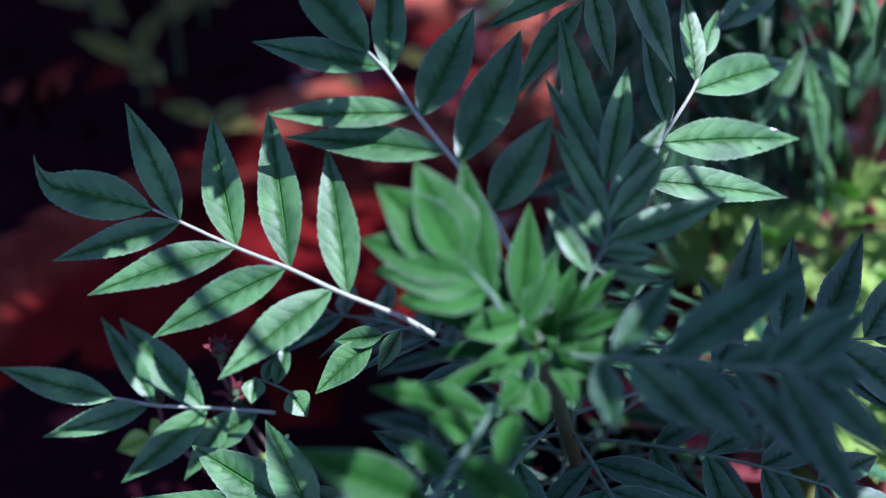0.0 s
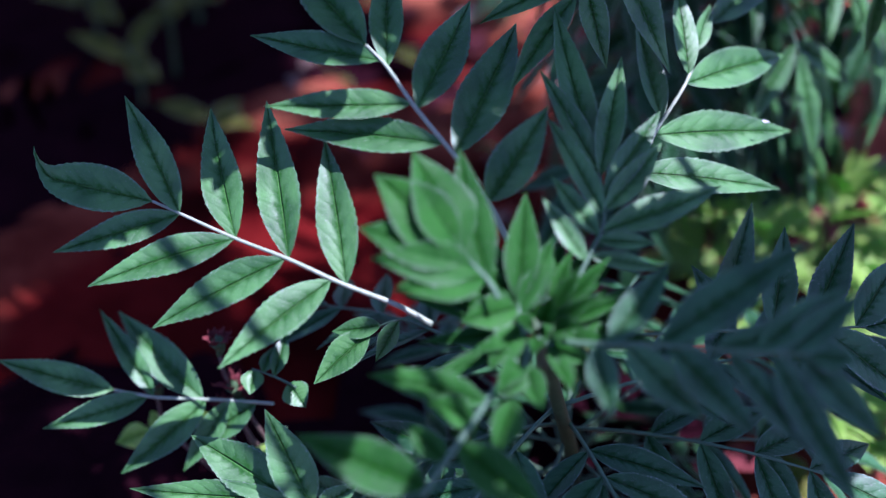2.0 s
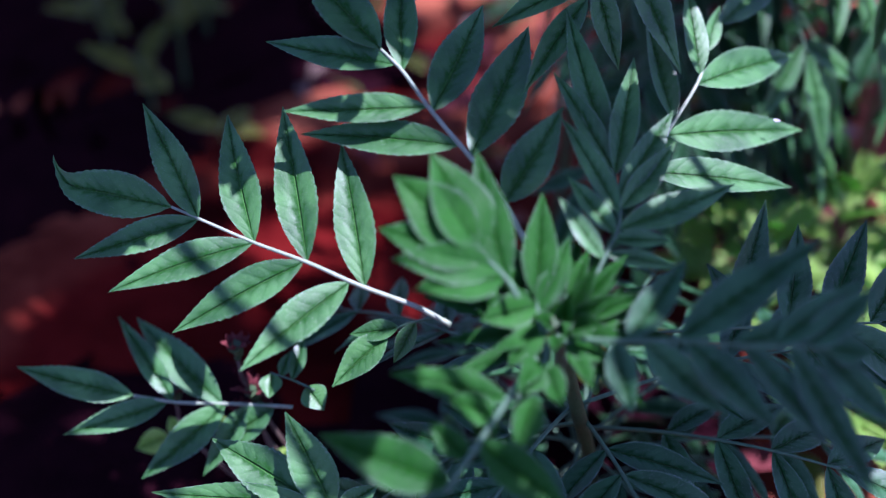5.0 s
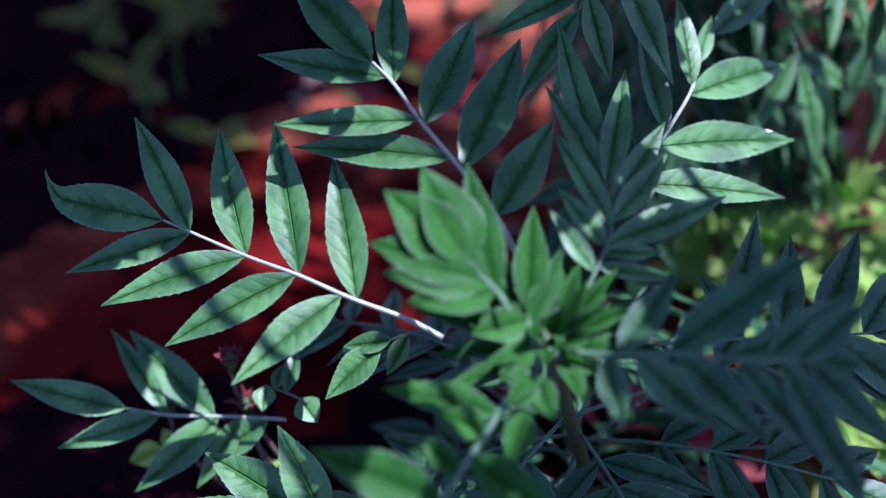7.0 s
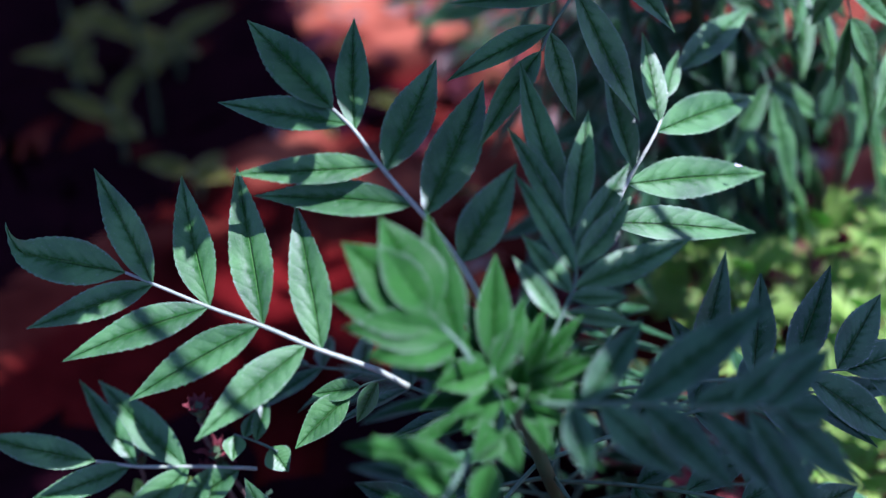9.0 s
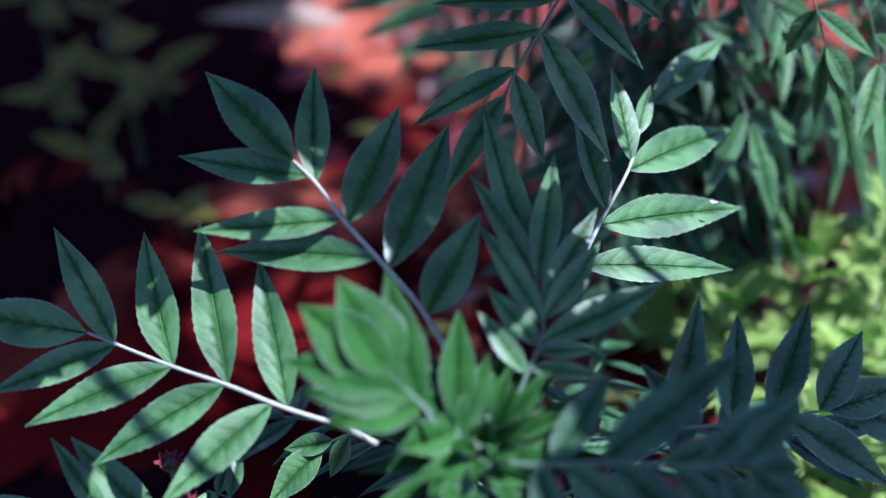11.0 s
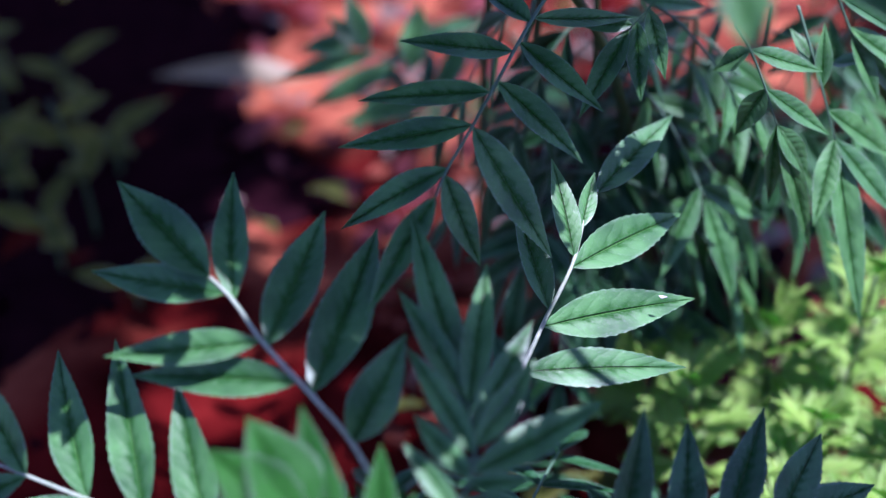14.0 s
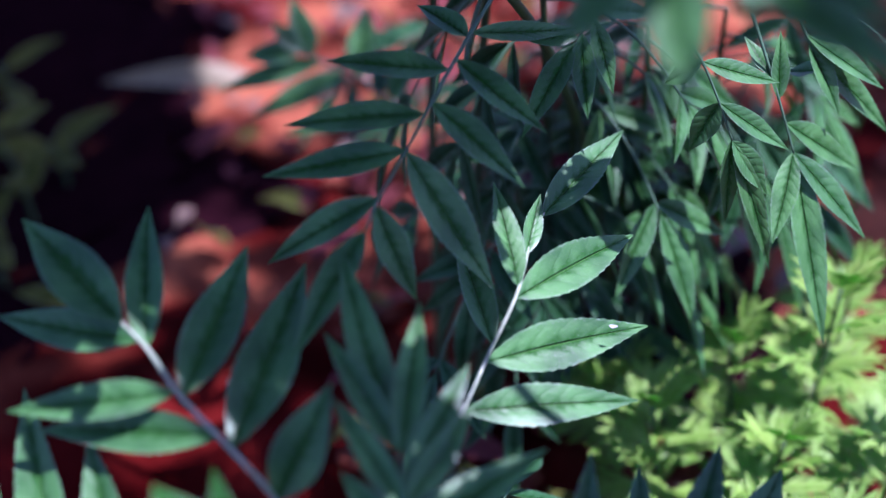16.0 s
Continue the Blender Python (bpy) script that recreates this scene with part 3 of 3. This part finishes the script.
third = thing("marigold_plant", "shaded dark marigold plant behind the others", "plant")
bm = bmesh.new()
tube(bm, smooth_line([(0.16, 0.80, -0.01), (0.15, 0.78, 0.08), (0.12, 0.73, 0.15), (0.10, 0.68, 0.19)], 16), 0.004, 0.0016, 10)
part("stem", bm, STEM, third)
compound_leaf(third, [(98, 622, 141), (67, 640, 162), (48, 653, 176), (26, 662, 187), (13, 667, 192)], 1.6, 1.0, (-0.02, -0.65, 0.76), [
    (0.747, -39, 657, 177, 13, 0, 0.015), (1, -20, 668, 192, 17, 0, 0.015), (0.838, 12, 688, 218, 15.7, 0, 0.015),
    (0.517, 57, 681, 210, 19.1, 0, 0.015), (0.601, -22, 644, 163, 15, 0, 0.015), (0.286, -3, 636, 154, 15, 0, 0.015),
    (0.296, 87, 667, 195, 15, 0, 0.015), (0.923, -2, 680, 207, 12.3, 0, 0.015)])

# narrow young leaflets crowd round the growing tip
random.seed(8)
HEART = Vector((0.033, 0.240, 0.232))
bm = bmesh.new()
tube(bm, smooth_line([HEART + Vector((0.002, 0.003, -0.02)), HEART, HEART + Vector((0.002, 0.004, 0.012))], 8), 0.0022, 0.0012, 8)
shoot = part("young_shoot", bm, GREEN_STALK, main)
for i in range(34):
    w = i * 2.399
    out = 0.010 + 0.034 * (i / 33) ** 0.8
    d = Vector((math.cos(w) * out * 1.15, math.sin(w) * out + 0.006, 0.026 - 0.030 * (i / 33) + random.uniform(-0.004, 0.004)))
    q = HEART + d * random.uniform(0.1, 0.35)
    bm = bmesh.new()
    blade(bm, q, HEART + d, random.uniform(0.0055, 0.0085), Vector((random.uniform(-0.3, 0.3), -0.5, 1)), 0.05, 0.3, rows=16, half=2)
    part("leaflet", bm, LEAF_YOUNG, shoot)
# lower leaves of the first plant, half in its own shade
# their darker skin carries part of that shade in its colour
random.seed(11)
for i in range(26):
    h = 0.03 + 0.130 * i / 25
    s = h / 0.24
    grown_leaf(main, (0.072 - 0.036 * s, 0.33 - 0.088 * s, h), i * 137.5 + 20, random.uniform(0.07, 0.12), random.uniform(0.1, 0.5), random.uniform(0.2, 0.6), 4, random.uniform(0.036, 0.05), random.uniform(0.0, 0.4), skin=LEAF_SHADED)
# the second plant is a clump of stems with hanging leaves
random.seed(5)
for x, y, top, n in ((0.150, 0.515, 0.24, 9), (0.190, 0.530, 0.26, 10), (0.235, 0.555, 0.25, 8), (0.290, 0.575, 0.24, 6), (0.120, 0.495, 0.20, 5), (0.135, 0.505, 0.31, 8)):
    bm = bmesh.new()
    line = smooth_line([(x + 0.02, y + 0.06, -0.01), (x + 0.01, y + 0.04, top * 0.4), (x + 0.003, y + 0.012, top * 0.8), (x, y, top)], 16)
    tube(bm, line, 0.0032, 0.0012, 8)
    part("stem", bm, STEM, second)
    for i in range(n):
        low = 0.45 if x < 0.25 else 0.6
        s = low + (1 - low) * i / (n - 1)
        q = line[int(s * 16)]
        # every other leaf takes the darkened skin to deepen the clump's shade
        grown_leaf(second, q, 180 + (i * 137.5) % 250 - 125, random.uniform(0.045, 0.085), random.uniform(0.0, 0.5), random.uniform(0.5, 1.1), random.choice((2, 3)), random.uniform(0.034, 0.048), random.uniform(0.2, 0.8), random.uniform(0.26, 0.32), LEAF_SHADED if i % 2 else None)
# its added crown, out of view, shades leaves below and passes hard sun flecks
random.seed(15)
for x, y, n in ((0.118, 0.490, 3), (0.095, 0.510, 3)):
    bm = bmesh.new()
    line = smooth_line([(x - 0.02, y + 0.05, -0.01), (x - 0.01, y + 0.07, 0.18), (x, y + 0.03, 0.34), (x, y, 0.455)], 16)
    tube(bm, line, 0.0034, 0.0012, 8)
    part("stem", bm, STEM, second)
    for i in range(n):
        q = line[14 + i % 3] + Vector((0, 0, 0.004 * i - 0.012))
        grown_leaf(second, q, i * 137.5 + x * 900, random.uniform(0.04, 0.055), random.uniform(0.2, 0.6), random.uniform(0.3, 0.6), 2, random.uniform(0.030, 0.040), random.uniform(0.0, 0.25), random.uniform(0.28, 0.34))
# lower leaves of the third plant, in the skin darkened for shade
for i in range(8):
    grown_leaf(third, (0.155 - 0.004 * i, 0.79 - 0.009 * i, 0.04 + 0.018 * i), i * 137.5, random.uniform(0.08, 0.13), 0.4, 0.5, 4, 0.045, 0.2, skin=LEAF_SHADED)

# ---------------------------------------------------------------- bright weeds
random.seed(21)
for x, y, tall in ((0.185, 0.435, 0.115), (0.225, 0.405, 0.105), (0.262, 0.448, 0.165), (0.235, 0.47, 0.12), (0.30, 0.42, 0.13), (0.16, 0.49, 0.09), (0.29, 0.49, 0.14), (0.21, 0.365, 0.09), (0.255, 0.375, 0.10)):
    weed = thing("weed", "bright green young weed with deeply cut leaves", "weed", "bright weeds")
    lean = Vector((random.uniform(-0.15, 0.15), random.uniform(-0.2, 0.05), 1.0))
    line = smooth_line([Vector((x, y, -0.008)), Vector((x, y, 0)) + lean * tall * 0.5, Vector((x, y, 0)) + lean * tall * 0.9], 8)
    bm = bmesh.new()
    tube(bm, line, 0.0018, 0.0010, 6)
    part("stem", bm, STEM, weed)
    n = 13
    for i in range(n):
        s = 0.25 + 0.75 * i / (n - 1)
        q = Vector((x, y, 0)) + lean * tall * 0.9 * s
        az = radians(i * 137.5 + random.uniform(-15, 15))
        climb = 0.1 + 1.6 * s ** 3 + random.uniform(-0.15, 0.15)
        d = Vector((math.sin(az), math.cos(az), climb))
        lobed_leaf(weed, q, d, random.uniform(0.040, 0.056) * (1.0 - 0.35 * s * s), Vector((-math.sin(az) * climb, -math.cos(az) * climb, 1.0)), LEAF_WILD)

# ---------------------------------------------------------------- far weeds at the back
random.seed(33)
for x, y, tall, n in ((-0.21, 0.83, 0.05, 4), (-0.235, 0.71, 0.06, 4), (-0.29, 0.80, 0.07, 5), (-0.26, 0.92, 0.08, 4), (-0.17, 0.66, 0.03, 3), (-0.33, 0.93, 0.12, 5), (-0.215, 0.75, 0.13, 4)):
    weed = thing("weed", "olive green broad-leaved weed in deep shade", "weed", "far weeds")
    bm = bmesh.new()
    tube(bm, smooth_line([(x, y, -0.008), (x + 0.004, y, tall * 0.5), (x, y - 0.005, tall)], 6), 0.002, 0.0012, 6)
    part("stem", bm, STEM, weed)
    for i in range(n):
        az = radians(i * 137.5 + random.uniform(-20, 20))
        q = Vector((x, y, tall * (0.4 + 0.6 * i / n)))
        d = Vector((math.sin(az), math.cos(az), random.uniform(-0.1, 0.5)))
        bm = bmesh.new()
        blade(bm, q, q + d.normalized() * random.uniform(0.04, 0.065), random.uniform(0.016, 0.024), Vector((0, -0.3, 1)), 0.08, 0.1, rows=12, half=2)
        part("leaf", bm, LEAF_FAR, weed)

# ---------------------------------------------------------------- a fleck on a pale leaflet
CHALK = grain_material("dry_white_fleck", (0.40, 0.42, 0.40), (0.62, 0.63, 0.61), 900.0, 0.8, 0.0002)


def dome(bm, q, n, r, flat, wide=1.0, rough=0.0):
    n = Vector(n).normalized()
    x = n.cross(Vector((0.9, 0.1, -0.3))).normalized()
    y = n.cross(x)
    rings = []
    for i in range(5):
        p = i / 5 * math.pi / 2
        rings.append([bm.verts.new(q + (x * math.cos(w) * r + y * math.sin(w) * r * wide) * math.cos(p) * (1 + rough * math.sin(w * 3 + r * 9000)) + n * math.sin(p) * r * flat) for w in (k * math.tau / 14 for k in range(14))])
    peak = bm.verts.new(q + n * r * flat)
    for a, c in zip(rings, rings[1:]):
        for k in range(14):
            bm.faces.new((a[k], a[(k + 1) % 14], c[(k + 1) % 14], c[k])).smooth = True
    for k in range(14):
        bm.faces.new((rings[-1][k], rings[-1][(k + 1) % 14], peak)).smooth = True
    bm.faces.new(rings[0][::-1])


bm = bmesh.new()
dome(bm, Vector((136.3, 363.5, 229.2)) / 1000, (0.22, -0.74, 0.64), 0.0006, 0.3, 2.8, 0.25)
tagged(part("white_fleck", bm, CHALK, None), "small dry white fleck stuck on a green leaflet", "fleck")

FLOWERS = ((-0.095, 0.309, 0.152), (-0.090, 0.303, 0.130), (-0.095, 0.303, 0.115), (-0.088, 0.302, 0.121), (-0.128, 0.313, 0.119))
# ---------------------------------------------------------------- withered flower heads low on the first plant
random.seed(51)
for x, y, z in FLOWERS:
    head = thing("withered_flower", "withered marigold flower head with curled brown petals", "dead flower", "withered flowers", at=(x, y, z))
    bm = bmesh.new()
    tube(bm, smooth_line([(0, 0, -0.006), (0.001, 0.001, -0.002), (0, 0, 0.003)], 6), 0.0012, 0.0034, 8)
    part("calyx", bm, STEM, head)
    for i in range(9):
        w = i * 2.4
        q = Vector((math.cos(w) * 0.002, math.sin(w) * 0.002, 0.002))
        d = Vector((math.cos(w), math.sin(w), random.uniform(0.1, 1.2))).normalized() * random.uniform(0.005, 0.008)
        bm = bmesh.new()
        blade(bm, q, q + d, 0.0030, Vector((0, 0, 1)), 0.2, 0.4, rows=8, half=2, curl=random.uniform(0.3, 1.2))
        part("petal", bm, WITHERED, head)
    bm = bmesh.new()
    tube(bm, smooth_line([(0, 0, -0.005), (0.006, -0.004, -0.03), (0.015 - x * 0.3, 0.0, 0.004 - z)], 8), 0.0008, 0.0010, 6)
    part("stalk", bm, BARK, head)

# ---------------------------------------------------------------- leaf litter and clods on the soil
random.seed(41)
for label, skin, count in (("curled brown dead leaves strewn on the soil", WITHERED, 90), ("olive fallen leaves strewn on the soil", LEAF_FAR, 40), ("dark rotted leaves strewn on the soil", BARK, 60)):
    bm = bmesh.new()
    for _ in range(count):
        q = Vector((random.uniform(-0.12, 0.34), random.uniform(0.34, 1.15), random.uniform(0.006, 0.018)))
        if q.x < 0.0 and q.y < 0.64:
            q = q + Vector((0.12, 0.42, 0.0))
        w = random.random() * math.tau
        d = Vector((math.cos(w), math.sin(w), random.uniform(-0.1, 0.3))) * random.uniform(0.018, 0.05)
        blade(bm, q, q + d, d.length * random.uniform(0.3, 0.5), Vector((random.uniform(-0.5, 0.5), random.uniform(-0.5, 0.5), 1)), 0.12, 0.3, rows=8, half=2, curl=random.uniform(-0.5, 0.6))
    tagged(part("leaf_litter", bm, skin, None), label, "leaf litter", kind="stuff")
bm = bmesh.new()
for _ in range(420):
    r = random.uniform(0.003, 0.013)
    m = Matrix.Translation((random.uniform(0.0, 0.5), random.uniform(0.32, 1.25), r * 0.4)) @ Matrix.Rotation(random.random() * 6, 4, "Z") @ Matrix.Diagonal((r, r * random.uniform(0.6, 1), r * random.uniform(0.5, 0.8), 1))
    made = bmesh.ops.create_icosphere(bm, subdivisions=2, radius=1.0, matrix=m)["verts"]
    for v in made:
        v.co += Vector((1, 1, 1)) * noise.noise(v.co * 220) * r * 0.35
tagged(part("soil_clods", bm, CLOD, None), "crumbled red soil clods and grit", "clods", kind="stuff")

# ---------------------------------------------------------------- dry leaf on the soil
dry = thing("fallen_leaf", "pale dry long leaf lying across the soil", "dead leaf")
bm = bmesh.new()
blade(bm, Vector((-0.045, 0.905, 0.040)), Vector((-0.180, 0.907, 0.055)), 0.030, Vector((0.1, -0.4, 1)), 0.05, 0.2, rows=20, half=3)
part("blade", bm, DRY, dry)

# ---------------------------------------------------------------- unseen branches added overhead, which throw the dappled shade
random.seed(77)
tree = thing("unseen_shade_tree", "unseen leafy tree added to throw shade on the plants and soil", "tree")
TRUNK = Vector((-1.35, 1.5, 0))
bm = bmesh.new()
tube(bm, smooth_line([TRUNK + Vector(q) for q in ((0, 0, -0.05), (0.03, -0.02, 0.6), (0.0, 0.04, 1.4), (0.1, 0.0, 2.4))], 24), 0.075, 0.045, 14)
part("trunk", bm, BARK, tree)


bm = bmesh.new()
for i in range(1100):
    if i and i % 90 == 0:
        tagged(part("crown", bm, LEAF_FAR, tree), kind="stuff")
        bm = bmesh.new()
    w, k = random.random() * math.tau, random.uniform(-1, 1)
    r = 0.62 * random.random() ** 0.4
    q = TRUNK + Vector((0.1 + math.cos(w) * r * math.sqrt(1 - k * k) * 1.2, math.sin(w) * r * math.sqrt(1 - k * k) * 1.2, 2.45 + k * r * 0.8))
    d = Vector((random.uniform(-1, 1), random.uniform(-1, 1), random.uniform(-0.8, 0.2))).normalized() * random.uniform(0.06, 0.11)
    blade(bm, q, q + d, d.length * 0.45, Vector((random.uniform(-0.6, 0.6), random.uniform(-0.6, 0.6), 1)), 0.06, 0.1, rows=4, half=1)
tagged(part("crown", bm, LEAF_FAR, tree), kind="stuff")


def bough(target, radius, count, height, leaf=0.05):
    """A bough whose leaves shade a round patch about target."""
    centre = Vector(target) + TO_SUN * (height - target[2]) / TO_SUN.z
    pick = random.Random(round(target[0] * 1000 + target[1] * 77000 + count))
    bm = bmesh.new()
    start = TRUNK + Vector((0.05, 0, min(2.2, height + 0.25)))
    tube(bm, smooth_line([start, start.lerp(centre, 0.5) + Vector((0, 0, 0.12)), centre + Vector((0, 0, 0.04))], 16), 0.007, 0.002, 8)
    limb = part("bough", bm, BARK, tree)
    bm = bmesh.new()
    for i in range(count):
        if i and i % 90 == 0:
            tagged(part("foliage", bm, LEAF_FAR, limb), kind="stuff")
            bm = bmesh.new()
        r, w = radius * math.sqrt(pick.random()), pick.random() * math.tau
        q = centre + Vector((math.cos(w) * r, math.sin(w) * r, pick.uniform(-0.05, 0.05)))
        d = Vector((pick.uniform(-1, 1), pick.uniform(-1, 1), pick.uniform(-0.5, 0.2))).normalized() * leaf * pick.uniform(0.7, 1.2)
        blade(bm, q - d * 0.5, q + d * 0.5, d.length * 0.5, Vector((pick.uniform(-0.4, 0.4), pick.uniform(-0.4, 0.4), 1)), 0.06, 0.1, rows=6, half=1)
    tagged(part("foliage", bm, LEAF_FAR, limb), kind="stuff")


# low unseen boughs, each placed to keep single leaves in shade
for target, radius, count, height, leaf in (
        ((-0.150, 0.326, 0.236), 0.036, 200, 0.46, 0.030),
        ((-0.120, 0.340, 0.258), 0.014, 18, 0.46, 0.022),
        ((-0.052, 0.372, 0.298), 0.028, 90, 0.46, 0.028),
        ((-0.016, 0.394, 0.292), 0.020, 76, 0.46, 0.026),
        ((0.002, 0.362, 0.283), 0.024, 76, 0.46, 0.024),
        ((0.020, 0.344, 0.272), 0.024, 60, 0.47, 0.026),
        ((0.060, 0.390, 0.290), 0.046, 150, 0.47, 0.032),
        ((0.090, 0.430, 0.310), 0.034, 80, 0.47, 0.032),
        ((0.140, 0.420, 0.252), 0.016, 24, 0.46, 0.022),
        ((0.040, 0.300, 0.270), 0.022, 56, 0.50, 0.026),
        ((0.082, 0.270, 0.250), 0.016, 40, 0.50, 0.024),
        ((-0.070, 0.335, 0.255), 0.022, 26, 0.46, 0.022),
        ((0.128, 0.238, 0.245), 0.050, 260, 0.54, 0.034),
        ((0.170, 0.298, 0.205), 0.038, 110, 0.52, 0.032),
        ((-0.032, 0.203, 0.200), 0.022, 20, 0.55, 0.024),
        ((0.032, 0.190, 0.200), 0.025, 28, 0.56, 0.026),
        ((0.070, 0.225, 0.120), 0.045, 150, 0.54, 0.032)):
    bough(target, radius, count, height, leaf)
# high unseen boughs, added to dapple the soil
for target, radius, count, leaf in (
        ((-0.38, 0.84, 0.0), 0.26, 600, 0.09),
        ((-0.23, 0.61, 0.0), 0.11, 46, 0.07),
        ((-0.28, 0.53, 0.0), 0.13, 150, 0.06),
        ((-0.26, 0.40, 0.0), 0.09, 80, 0.05),
        ((-0.10, 0.44, 0.0), 0.08, 80, 0.05),
        ((-0.07, 0.36, 0.0), 0.045, 40, 0.045),
        ((-0.03, 0.80, 0.0), 0.09, 16, 0.07),
        ((-0.45, 1.25, 0.0), 0.30, 380, 0.10),
        ((-0.25, 1.05, 0.0), 0.14, 130, 0.08),
        ((0.04, 0.63, 0.0), 0.08, 45, 0.06),
        ((0.03, 0.53, 0.0), 0.085, 55, 0.05),
        ((0.24, 0.79, 0.0), 0.13, 150, 0.07),
        ((0.16, 0.62, 0.0), 0.08, 40, 0.05),
        ((0.01, 0.66, 0.18), 0.07, 40, 0.05),
        ((0.60, 0.87, 0.0), 0.16, 180, 0.08),
        ((0.38, 0.72, 0.0), 0.12, 150, 0.06),
        ((0.25, 0.66, 0.0), 0.08, 90, 0.05)):
    bough(target, radius, count, 2.1, leaf)
